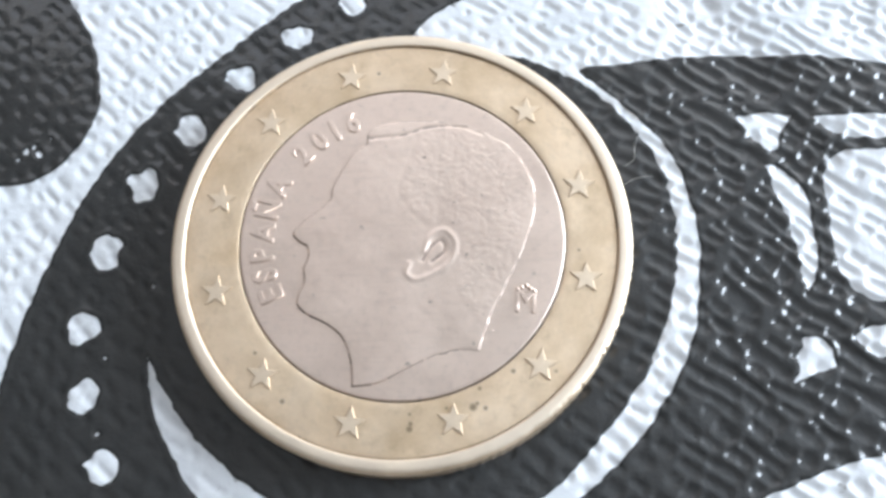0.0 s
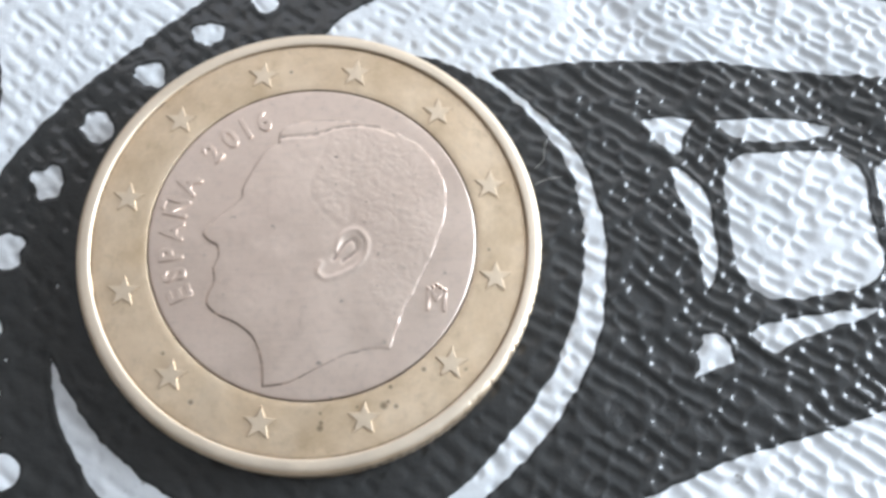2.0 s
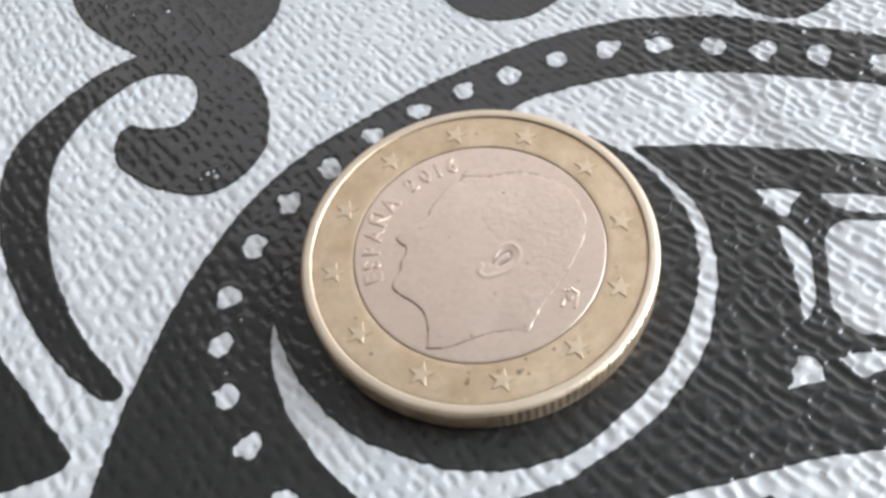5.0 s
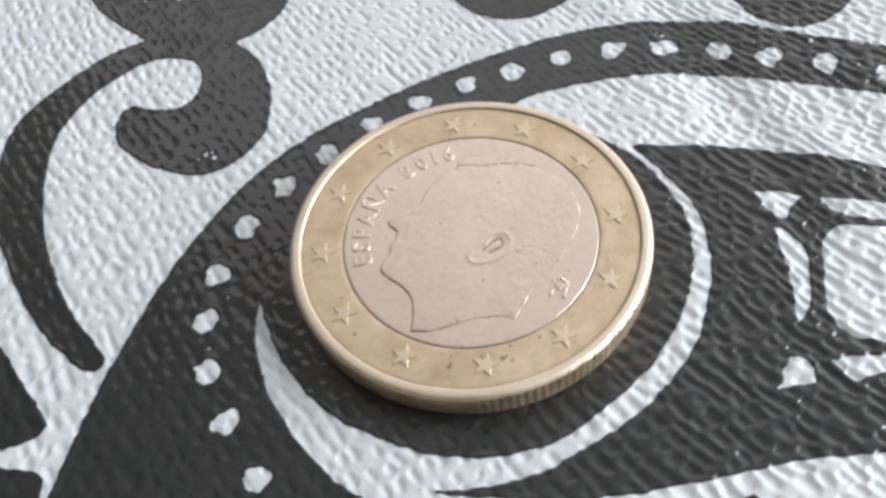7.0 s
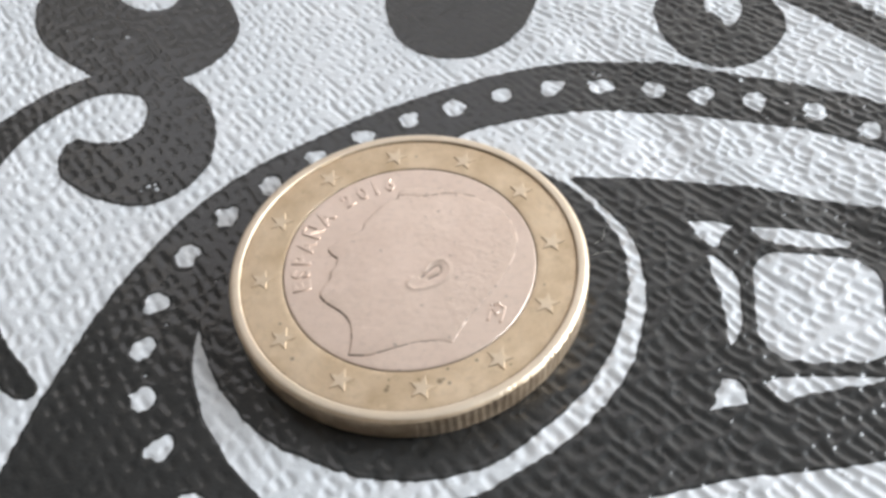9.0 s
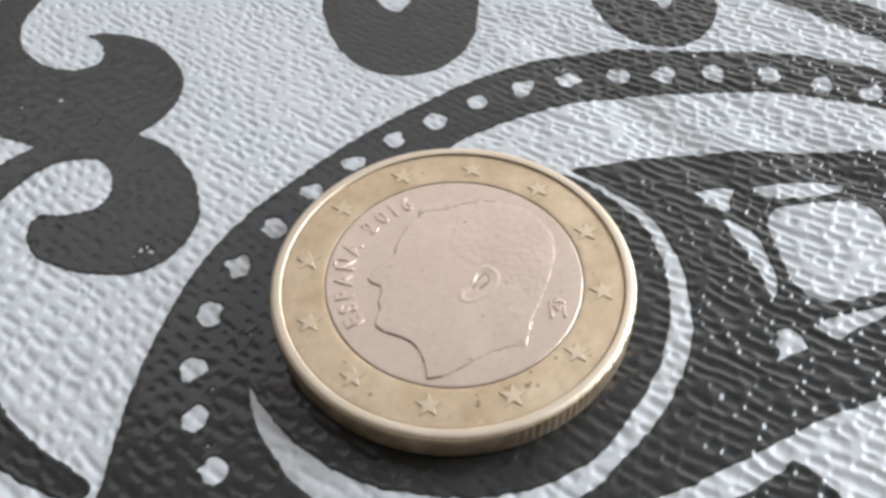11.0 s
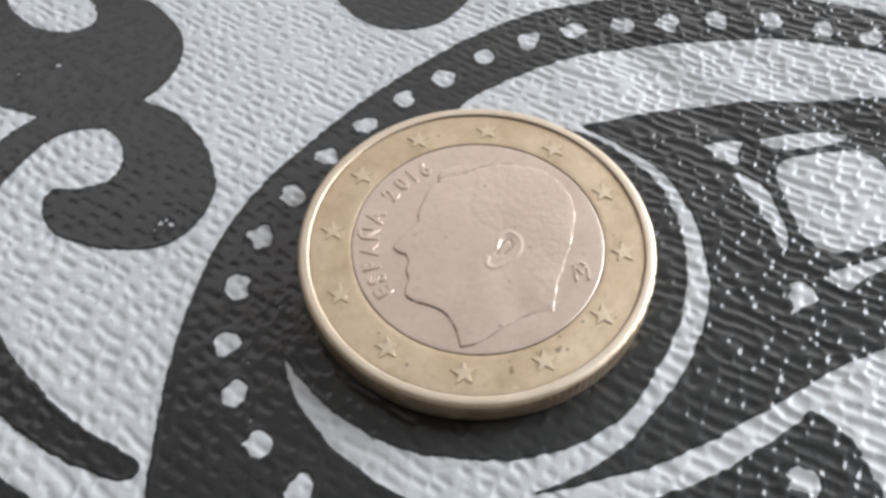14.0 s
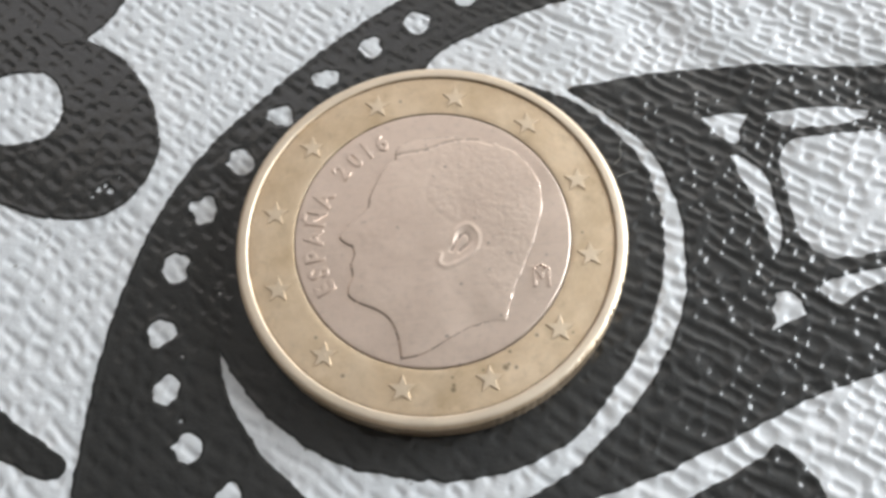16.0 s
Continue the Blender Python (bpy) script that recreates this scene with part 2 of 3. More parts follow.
# ---- the room that closes the place ----
WALL = 0.12
LOW, HIGH = -0.75, 2.0
tagged(new("floor", block("floor", -DEEP - WALL, ROOM + WALL, -DEEP - WALL, NORTH + WALL, LOW - 0.1, LOW, FLOOR)), "light beige tiled floor", "floor", kind="structure")
tagged(new("ceiling", block("ceiling", -DEEP - WALL, ROOM + WALL, -DEEP - WALL, NORTH + WALL, HIGH, HIGH + 0.1, GREY)), "plain off-white ceiling", "ceiling", kind="structure")
tagged(new("wall_west", block("wall_west", -DEEP - WALL, -DEEP, -DEEP, NORTH, LOW, HIGH, DARK)), "plain grey wall", "wall", kind="structure")
bm = bmesh.new()
# opening made in the unseen north wall for the added fill lamp
x0, x1, z0, z1 = NFILL_X - NFILL_W / 2, NFILL_X + NFILL_W / 2, NFILL_Z - NFILL_H / 2, NFILL_Z + NFILL_H / 2
for xa, xb, za, zb in ((-DEEP - WALL, x0, LOW, HIGH), (x1, ROOM + WALL, LOW, HIGH), (x0, x1, LOW, z0), (x0, x1, z1, HIGH)):
    bmesh.ops.create_cube(bm, size=1, matrix=Matrix.Translation(((xa + xb) / 2, NORTH + WALL / 2, (za + zb) / 2)) @ Matrix.Diagonal((xb - xa, WALL, zb - za, 1)))
tagged(new("wall_north", bm_mesh("wall_north", bm, PAINT)), "plain cream wall with a wide opening for an added fill lamp", "wall", kind="structure")
tagged(new("wall_south", block("wall_south", -DEEP - WALL, ROOM + WALL, -DEEP - WALL, -DEEP, LOW, HIGH, DARK)), "plain grey wall", "wall", kind="structure")
bm = bmesh.new()
y0, y1, z0, z1 = WIN_Y - WIN_W / 2, WIN_Y + WIN_W / 2, WIN_Z - WIN_H / 2, WIN_Z + WIN_H / 2
for ya, yb, za, zb in ((-DEEP, y0, LOW, HIGH), (y1, NORTH, LOW, HIGH), (y0, y1, LOW, z0), (y0, y1, z1, HIGH)):
    bmesh.ops.create_cube(bm, size=1, matrix=Matrix.Translation((ROOM + WALL / 2, (ya + yb) / 2, (za + zb) / 2)) @ Matrix.Diagonal((WALL, yb - ya, zb - za, 1)))
tagged(new("wall_east", bm_mesh("wall_east", bm, PAINT)), "plain cream wall with a tall window opening", "wall", kind="structure")

TOP, HALF = -0.0006, 0.3
table = tagged(new("table", block("table", -HALF, HALF, -HALF, HALF, TOP - 0.03, TOP, WOOD, 0.003)), "brown wooden table under the printed cloth", "table")
for sx in (-1, 1):
    for sy in (-1, 1):
        cx, cy = sx * (HALF - 0.05), sy * (HALF - 0.05)
        part("leg", block("leg", cx - 0.025, cx + 0.025, cy - 0.025, cy + 0.025, LOW, TOP - 0.03, WOOD, 0.003), table)


# ---- the tablecloth: an embossed sheet ----
def emboss(x, y):
    """Height of the embossed cloth in millimetres: leaning, slightly curved rows of long rounded dimples, finer to one side."""
    u = 0.77 * x - 0.64 * y
    v = 0.766 * (y + 0.86 * x - 0.0028 * x * x)
    v = v + 0.4 * wander(x / 8 + 3, y / 8, 6) + 0.2 * wander(u / 2.2, v / 1.4, 7) + 0.05 * wander(u / 0.8, v / 0.8, 8)
    row = 1.16 * v + 0.0055 * v * v
    k = np.floor(row)
    wide = 1 / (1.16 + 0.011 * v)
    east = np.clip((x - 2) / 14, 0, 1)      # long rounded grooves to the east, short dimples elsewhere
    total = 0.0
    for dk in (-1, 0, 1):
        kk = k + dk
        step = u / 1.5 + 9 * lattice(kk, kk * 0 + 7, 9) + 0.5 * wander(u / 2.5, kk * 3.7, 10)
        j = np.floor(step)
        for dj in (-1, 0, 1):
            jj = j + dj
            r, r2 = lattice(jj, kk, 15), lattice(jj, kk, 16)
            half = np.where(r < 0.12, 0.05, np.where(r > 0.93, 0.62, 0.08 + 0.34 * r)) + 0.09 * east
            along = (step - jj - 0.5 + 0.45 * (r2 - 0.5)) * 1.5
            du = np.maximum(np.abs(along) - half, 0) * np.where(along > 0, 1.0, 1.22)
            dv = (row - kk - 0.5 + 0.4 * (r - 0.5)) * wide + 0.12 * along * (r2 - 0.5)
            far = np.clip(np.hypot(du, dv) / ((0.47 + 0.2 * east) * wide * (0.78 + 0.4 * r2)), 0, 1)
            total = total + ((0.7 + 0.3 * r2) * (0.5 + 0.5 * np.cos(np.pi * far))) ** 3
    pit = np.clip(total, 0, 1) ** (1 / 3)
    pit = pit ** (1.35 - 0.35 * east)
    waves = 0.03 + 0.06 * np.clip((x + y - 16) / 12, 0, 1)
    folds = -0.36 * np.exp(-((0.91 * (x - 17.2) + 0.41 * (y - 13.2)) / 2.2) ** 2) - 0.22 * np.exp(-((0.91 * (x - 26) + 0.41 * (y - 12)) / 2.0) ** 2)
    folds = folds * np.exp(-((y - 0.45 * (17 - x) - 14) / 7) ** 2)
    return folds - (0.106 + 0.056 * east) * pit + 0.012 * wander(x / 0.45, y / 0.45, 11) + 0.006 * wander(x / 0.24, y / 0.24, 13) + waves * wander(x / 3.6, y / 3.6, 12) - 0.02


STEP = 0.11
X0, X1, Y0, Y1 = -52.0, 46.0, -27.0, 48.0
xs, ys = np.arange(X0, X1, STEP), np.arange(Y0, Y1, STEP)
spread = np.array([0.4, 1, 2.2, 5, 12, 28, 60, 110, 170])
fx = np.concatenate([xs[0] - spread[::-1], xs, xs[-1] + spread])
fy = np.concatenate([ys[0] - spread[::-1], ys, ys[-1] + spread])
gx, gy = np.meshgrid(fx, fy)
gz = emboss(gx, gy)
ids = np.arange(gx.size).reshape(gx.shape)
quads = np.stack([ids[:-1, :-1].ravel(), ids[:-1, 1:].ravel(), ids[1:, 1:].ravel(), ids[1:, :-1].ravel()], 1)
cloth = tagged(new("tablecloth", mesh_of("tablecloth", np.stack([gx.ravel(), gy.ravel(), gz.ravel()], 1) * MM, quads, VINYL)),
               "white embossed vinyl tablecloth with a black paisley print", "tablecloth")


def inked(x, y):
    """The ink's surface: it half fills the dimples, less so to the east."""
    z = emboss(x, y)
    return np.maximum(z, z * (0.5 + 0.4 * np.clip((x - 4) / 10, 0, 1))) + 0.008


def printed(name, outlines, holes=(), label=""):
    """Ink on the cloth: the outlines less the holes, each (outline) or a dot (x, y, radius)."""
    pts = np.vstack(outlines)
    (ax, ay), (bx, by) = pts.min(0) - 1, pts.max(0) + 1
    px, py = xs[(xs > ax) & (xs < bx)], ys[(ys > ay) & (ys < by)]
    gx, gy = np.meshgrid(px, py)
    x, y = gx.ravel(), gy.ravel()
    wx = x + 0.07 * wander(x / 0.7, y / 0.7, 21) + 0.05 * wander(x / 0.3, y / 0.3, 22)
    wy = y + 0.07 * wander(x / 0.7, y / 0.7, 23) + 0.05 * wander(x / 0.3, y / 0.3, 24)
    f = np.min([within(wx, wy, o) for o in outlines], 0)
    torn = 0.55 * np.clip(-0.05 - emboss(x, y), -0.1, 0.1) - 0.06
    f = f + torn
    for h in holes:
        if len(h) == 3 and np.ndim(h[0]) == 0:
            cx, cy, r = h
            wob = 1 + 0.28 * wander(np.arctan2(y - cy, x - cx) * 1.3 + cx * 5, x * 0 + cy * 3, 31)
            f = np.maximum(f, r * wob - np.hypot(wx - cx, wy - cy) + (torn if r > 0.5 else 0))
        else:
            f = np.maximum(f, torn - within(wx, wy, np.asarray(h)))
    v, t = clipped(px, py, f.reshape(gx.shape), lambda x, y, d: inked(x, y) + 0.012 * np.clip(-d / 0.15, 0, 1) + 0.028 * np.exp(-((d + 0.17) / 0.11) ** 2))
    return part(name, mesh_of(name, v, t, INK), cloth, label)


BAND_OUT = [(-22.2, -27), (-21.8, -14.5), (-21.2, -9.5), (-20.4, -5.0), (-19.2, -0.8), (-17.2, 3.9), (-14.5, 8.0), (-11.1, 11.2), (-6.6, 14.9),
            (-1.8, 18.0), (2.4, 20.3), (6.5, 22.0), (11, 23.1), (16.5, 23.2), (22.3, 22.2), (28.5, 21.1), (32.8, 19.6), (37.5, 17), (47, 9)]
BAND_IN = [(47, 4), (36.5, 12.3), (31.0, 15.1), (26.5, 16.5), (20.8, 17.2), (15.6, 17.6), (11, 17.3), (6.6, 16.2), (2.3, 14.4), (0.2, 12.4), (-1, 11)]
DISC_EDGE = [(-1, 11), (3, 11.6), (6.6, 11.0), (10.0, 9.2), (12.2, 7), (13.7, 4.3), (14.2, 1.7), (14.1, -0.8), (13.4, -3.75), (12.1, -6.6), (10.2, -9.2),
             (8.0, -11.4), (5.9, -12.9), (2.9, -13.9), (-0.8, -14), (-4.4, -13.2), (-7.1, -12.1), (-9.3, -10.4), (-11.2, -8.4), (-12.4, -6.5), (-13.35, -4.6)]
RING_OUT = [(-13.35, -4.6), (-13.0, -6.9), (-12.3, -8.9), (-10.9, -11.4), (-9.1, -13.4), (-7.4, -15), (-5.2, -16.5), (-2, -17.7), (2.5, -18.3), (7.8, -17.6),
            (11.5, -16.8), (15.5, -15.3), (17.8, -14.1)]
BAND_END = [(17.8, -14.1), (19.1, -15.5), (19.7, -17.4), (19.9, -19.2), (20, -27)]
BAND_DOTS = [(-6.5, -19.4), (-9.9, -16.9), (-12.9, -13.75), (-15.05, -10.6), (-16.35, -7.1), (-16.7, -3.45), (-15.95, 0.6), (-14.1, 4.4), (-11.75, 7.6),
             (-8.95, 10.7), (-5.9, 13.1), (-2.7, 15.1), (0.55, 16.85), (4.2, 18.55), (8.0, 19.65), (11.65, 20.3), (15.7, 20.2), (19.4, 19.7), (23.4, 19.3),
             (27.6, 18.5), (31.2, 16.8), (34.6, 15.1), (38, 12.9), (15.9, -18.0), (12, -19.6)]
printed("printed_band", [outline(BAND_OUT, BAND_IN, DISC_EDGE, RING_OUT, BAND_END)], [(x, y, 0.9) for x, y in BAND_DOTS] + [(-16.9 + 0.9 * k + random.uniform(-2, 2), -9 + 1.9 * k, random.uniform(0.06, 0.11)) for k in range(0, 12, 2)]
        + [(random.uniform(4, 34), 19.7 + random.uniform(-2.2, 2.2), random.uniform(0.07, 0.16)) for k in range(14)],
        "black printed paisley band with white dots")
EYE_TOP = [(9.8, 10.15), (13.8, 10.6), (18.4, 10.7), (22.9, 10.3), (28, 9.6), (34.8, 8.2), (47, 3)]
EYE_LOW = [(47, -4), (29.1, -9.5), (24.2, -10.8), (20.1, -11.8), (16, -13.3), (11.9, -14.7), (8.1, -15.7), (4.4, -16.1), (0.5, -16.3)]
EYE_RING = [(0.5, -16.3), (2.6, -15.8), (5.7, -14.7), (8.4, -12.8), (11.1, -10.4), (13.35, -7.5), (14.75, -4.4), (15.3, -1), (15.25, 2), (14.25, 5.2), (12.1, 8), (9.8, 10.15)]
panes = [
    outline([(18.1, 6.9), (19.6, 7.1), (21.2, 6.9)], [(21.2, 6.9), (20.4, 5.9), (20.1, 5.0), (19.4, 4.9)], [(19.4, 4.9), (18.7, 5.8), (18.1, 6.9)]),
    outline([(22.0, 6.8), (25.4, 6.75), (28.9, 6.2)], [(28.9, 6.2), (28.2, 5.6), (25.4, 5.3), (23.3, 5.65), (22.0, 6.8)]),
    outline([(19.2, 4.1), (19.9, 3.95), (21.1, 2.5), (21.3, 0.2), (21.15, -2.0), (20.4, -3.15)], [(20.4, -3.15), (20.2, -0.4), (19.75, 2.0), (19.2, 4.1)]),
    ring_through([(22.2, 3.2), (23.3, 4.6), (26.0, 4.7), (28.9, 4.55), (30.1, 3.0), (30.0, 0.8), (30.2, -1.6), (29.2, -3.1), (26.2, -3.6), (23.6, -3.5), (22.3, -2.2), (22.15, 0.6)]),
    ring_through([(22.3, -5.5), (23.6, -4.8), (26.4, -4.5), (29.2, -4.25), (28.6, -4.9), (25.4, -5.7), (23.2, -6.55)]),
    outline([(19.95, -5.3), (21.05, -5.5), (21.4, -6.9)], [(21.4, -6.9), (20.3, -7.1), (19.05, -7.85)], [(19.05, -7.85), (19.5, -6.5), (19.95, -5.3)]),
    ring_through([(30.8, 3.2), (32.5, 4.6), (36, 4.4), (37, 1.5), (34.5, -1.5), (31.7, -1.5), (30.6, 0.2)]),
    ring_through([(30.6, -4.6), (33, -4.0), (36, -3.6), (35, -5.0), (32, -5.6)]),
]
printed("printed_eye", [outline(EYE_TOP, [(47, 3), (47, -4)], EYE_LOW, EYE_RING)], panes + [(random.uniform(12, 32), random.uniform(-11, 9.5), random.uniform(0.05, 0.12)) for k in range(16)], "black printed leaf with white window shapes")
# the scroll: two back-to-back hooks and their stems
HOOK_B = outline([(-22.4, 18.6), (-20.0, 16.8), (-18.0, 13.7), (-17.2, 10.3), (-17.4, 8.2), (-19.0, 5.7), (-21.8, 4.7), (-25.2, 5.5), (-28.2, 7.2), (-29.2, 9.5), (-28.6, 11.0),
                  (-27.0, 10.7), (-24.6, 11.1), (-23.6, 13.1), (-24.3, 15.4), (-25.9, 16.4), (-28.9, 16.0), (-31.9, 12.7), (-33.4, 8.6), (-33.1, 4.6), (-31.0, -0.7),
                  (-28.3, -4.7), (-25.6, -7.7), (-22.6, -10.1), (-22.2, -11.2), (-23.4, -11.4), (-26.2, -9.9)],
                 [(-26.2, -9.9), (-28.6, -7.9), (-31.5, -5), (-34.5, -1), (-36.9, 4), (-37.4, 7.7), (-36.9, 9.8), (-35.1, 13.2), (-32.6, 16.5), (-30.1, 18.3)])
HOOK_A = outline([(-30.1, 18.3), (-33.0, 19.9), (-35.8, 21.8), (-38.2, 24.8), (-39.5, 29), (-39.3, 33), (-37.5, 37), (-35.3, 40), (-32, 44), (-31, 48)],
                 [(-31, 48), (-28, 46), (-31.9, 39.6), (-33.7, 35.8), (-34, 33), (-33.0, 30.3), (-30.5, 27.8), (-27.8, 27.2), (-26.3, 28.2), (-26.5, 30.2), (-27.9, 31.8)],
                 [(-27.9, 31.8), (-25.5, 31.6), (-22.0, 29.7), (-19.8, 26.3), (-19.3, 23.5), (-20.4, 20.5), (-22.4, 18.6)])
WAIST = ring_through([(-28.8, 18.3), (-26.2, 20.6), (-23.6, 18.7), (-26.2, 17.2)])
printed("printed_scroll", [HOOK_A, HOOK_B, WAIST], [(-20.9, 6.7, 0.16), (-20.2, 6.5, 0.2), (-20.5, 6.9, 0.12), (-29.0, 23.5, 0.2), (-32.1, 23.0, 0.12), (-34.8, 24.0, 0.1), (-21.3, 6.2, 0.1), (-19.6, 7.4, 0.09)], "black printed double scroll with a curling stem")
CURL_C = outline([(-7.6, 34), (-7.5, 31), (-6.3, 26.6), (-4.1, 23.7), (-1.2, 22.6), (1.9, 23.3), (4.4, 25.9), (5.7, 30), (5.6, 34), (4, 38), (0, 40), (-4, 40)],
                 [(-4, 40), (-6.6, 37.5), (-7.6, 34)])
printed("printed_curl", [CURL_C], [ring_through([(-3.0, 34.5), (-2.6, 32.2), (-1.2, 31.0), (0.1, 32.4), (0.6, 35), (-1, 37.5)])], "black printed round curl")
CURL_D = ring_through([(15.8, 31), (16.0, 27.8), (17.4, 25.0), (19.4, 23.4), (21.8, 23.1), (24.2, 24.5), (25.9, 27.1), (26.2, 29.5), (25.2, 32), (23, 34), (19, 34.5), (16.8, 33)])
printed("printed_curl", [CURL_D], [ring_through([(19.9, 31.6), (19.9, 30.0), (20.8, 29.5), (21.3, 28.4), (22.3, 28.5), (22.8, 30), (22.6, 32), (21, 33)])], "black printed round curl")
printed("printed_stripe", [outline([(23.5, 33.5), (27.4, 31.0), (30.6, 28.3), (33.8, 25.4), (37.8, 21.4), (46, 14)], [(46, 18), (38, 26.5), (35.1, 29.2), (32, 31.6), (28, 35)])], label="black printed curved stripe")
printed("printed_hook", [outline([(-44, -1), (-36, -5.5), (-30, -10.3), (-27.6, -12.3), (-25.6, -14.0), (-24.1, -15.4)], [(-24.1, -15.4), (-24.5, -16.2), (-26.2, -17.2), (-30, -18.5), (-37, -19), (-44, -17)])], label="black printed hook end")
printed("printed_hook", [ring_through([(-32, -22), (-29, -19.2), (-25.5, -18.4), (-23.6, -18.4), (-22.8, -19.0), (-22.8, -21), (-24, -24.5), (-29, -25)])], label="black printed hook end")


# ---- the coin ----
FACE, SHIFT = 2.08, 0.09      # height of the face; the inner disc sits slightly off centre
coin = tagged(new("coin"), "worn two-metal coin with a brass ring lying on the cloth", "coin")
N = 1440
ang = np.arange(N) / N * 2 * np.pi
PROFILE = [(8.22, 0.12), (10.6, 0.12), (10.9, 0.02), (11.3, 0.0), (11.52, 0.08), (11.625, 0.3), (11.625, 0.8), (11.625, 1.4), (11.625, 1.92), (11.61, 2.0), (11.57, 2.075),
           (11.5, 2.15), (11.43, 2.2), (11.36, 2.22), (11.26, 2.229), (11.1, 2.229), (11.0, 2.224), (10.95, 2.212), (10.92, 2.185), (10.9, 2.13), (10.885, FACE + 0.005), (10.875, FACE - 0.028),
           (10.855, FACE - 0.028), (10.835, FACE - 0.018), (10.76, FACE - 0.012), (10.6, FACE - 0.01), (10.2, FACE), (9.4, FACE + 0.012), (8.6, FACE + 0.005), (8.285, FACE + 0.002),
           (8.262, FACE - 0.006), (8.25, FACE - 0.05), (8.235, FACE - 0.13)]
milled = ((np.degrees(ang) + 360 - 282) % 120 < 60)
tooth = 0.034 * (0.5 + 0.5 * np.cos(ang * 144)) * milled
rings = []
for r, z in PROFILE:
    edge = 1.0 if 0.25 < z < 2.0 and r > 11.6 else 0.0
    worn = np.clip(1 - np.abs((np.degrees(ang) + 30 + 180) % 360 - 180) / 35, 0, 1) if r > 11.4 and z > 1.9 else 0.0
    rr = r - edge * tooth - worn * 0.1 * np.clip(wander(ang * 60, ang * 0 + z * 3, 43), 0, 1) ** 0.7 + 0.008 * wander(np.cos(ang) * 6 + z, np.sin(ang) * 6 + r, 41)
    rings.append(np.stack([rr * np.cos(ang) + (SHIFT if r < 9 else 0), rr * np.sin(ang), np.full(N, z) + (0.012 * wander(np.cos(ang) * 5, np.sin(ang) * 5 + r, 42) if z > 2.23 else 0)], 1))


def lathe(name, rings, mat, close=False):
    v = np.vstack(rings)
    n, m = len(rings), len(rings[0])
    i = np.arange(n * m).reshape(n, m)
    j = np.roll(i, -1, 1)
    pairs = [(a, a + 1) for a in range(n - 1)]
    f = np.vstack([np.stack([i[a], j[a], j[b2], i[b2]], 1) for a, b2 in pairs])
    return mesh_of(name, v * MM, f, mat)


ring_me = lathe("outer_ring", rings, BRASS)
ring_me.materials.append(GRIME)
foot = [k for k, (r, z) in enumerate(PROFILE[:-1]) if 10.84 < r < 10.88 and z < FACE]
wall = [k for k, (r, z) in enumerate(PROFILE[:-1]) if 10.88 < r < 10.91 and z > FACE]
seam = [k for k, (r, z) in enumerate(PROFILE[:-1]) if r < 8.27 and z > 1]
for p in ring_me.polygons:
    if p.index // N in seam or p.index // N in wall and wander(np.array([p.index % N / 40.0]), np.array([7.5]), 62)[0] > -0.3 or p.index // N in foot and wander(np.array([p.index % N / 60.0]), np.array([3.5]), 61)[0] > -0.75:
        p.material_index = 1
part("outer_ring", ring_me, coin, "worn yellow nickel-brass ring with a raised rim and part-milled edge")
disc = []
for r, z in ((8.2, 0.14), (8.2, FACE - 0.12), (8.19, FACE - 0.045), (8.165, FACE - 0.016), (8.12, FACE - 0.003), (8.05, FACE), (7.9, FACE), (5, FACE + 0.004), (2, FACE + 0.006), (0.01, FACE + 0.006)):
    disc.append(np.stack([r * np.cos(ang[::4]) + SHIFT, r * np.sin(ang[::4]), np.full(N // 4, z)], 1))
disc_me = lathe("centre_disc", disc, STEEL)
disc_me.materials.append(SOIL)
for p in disc_me.polygons:
    p.material_index = 1 if p.index // (N // 4) < 2 else 0
part("centre_disc", disc_me, coin, "silvery pink-grey cupronickel centre")


def star_mesh():
    """A worn five-pointed star with a flat top and rounded sides."""
    v, f = [(0, 0, FACE + 0.084)], []
    sides = ((0.055, 0.066), (0.034, 0.062), (0.016, 0.046), (0.0, 0.01), (-0.014, 0.002))
    n = len(sides)
    for k in range(10):
        r = 0.84 if k % 2 == 0 else 0.37
        a = radians(90 + 36 * k)
        for less, z in sides:
            q = r - less * (1.4 if k % 2 == 0 else 0.8)
            v.append((q * math.cos(a), q * math.sin(a), FACE + 0.012 + z))
    for k in range(10):
        a, c = 1 + n * k, 1 + n * ((k + 1) % 10)
        f += [(0, a, c)]
        for m in range(n - 1):
            f += [(a + m, a + m + 1, c + m + 1), (a + m, c + m + 1, c + m)]
    me = mesh_of("star", np.array(v) * MM, f, BRASS, smooth=False)
    me.materials.append(GRIME)
    for p in me.polygons:
        p.material_index = 1 if (p.index % (2 * n - 1)) >= 2 * n - 3 else 0
    return me


star_me = star_mesh()
for k in range(12):
    a = radians(15 + 30 * k)
    ob = part("star", star_me, coin)
    ob.matrix_basis = Matrix.Translation((9.47 * MM * math.cos(a), 9.47 * MM * math.sin(a), 0)) @ pose(0, 0, 0, 0, 0, -5 + random.uniform(-3, 3))


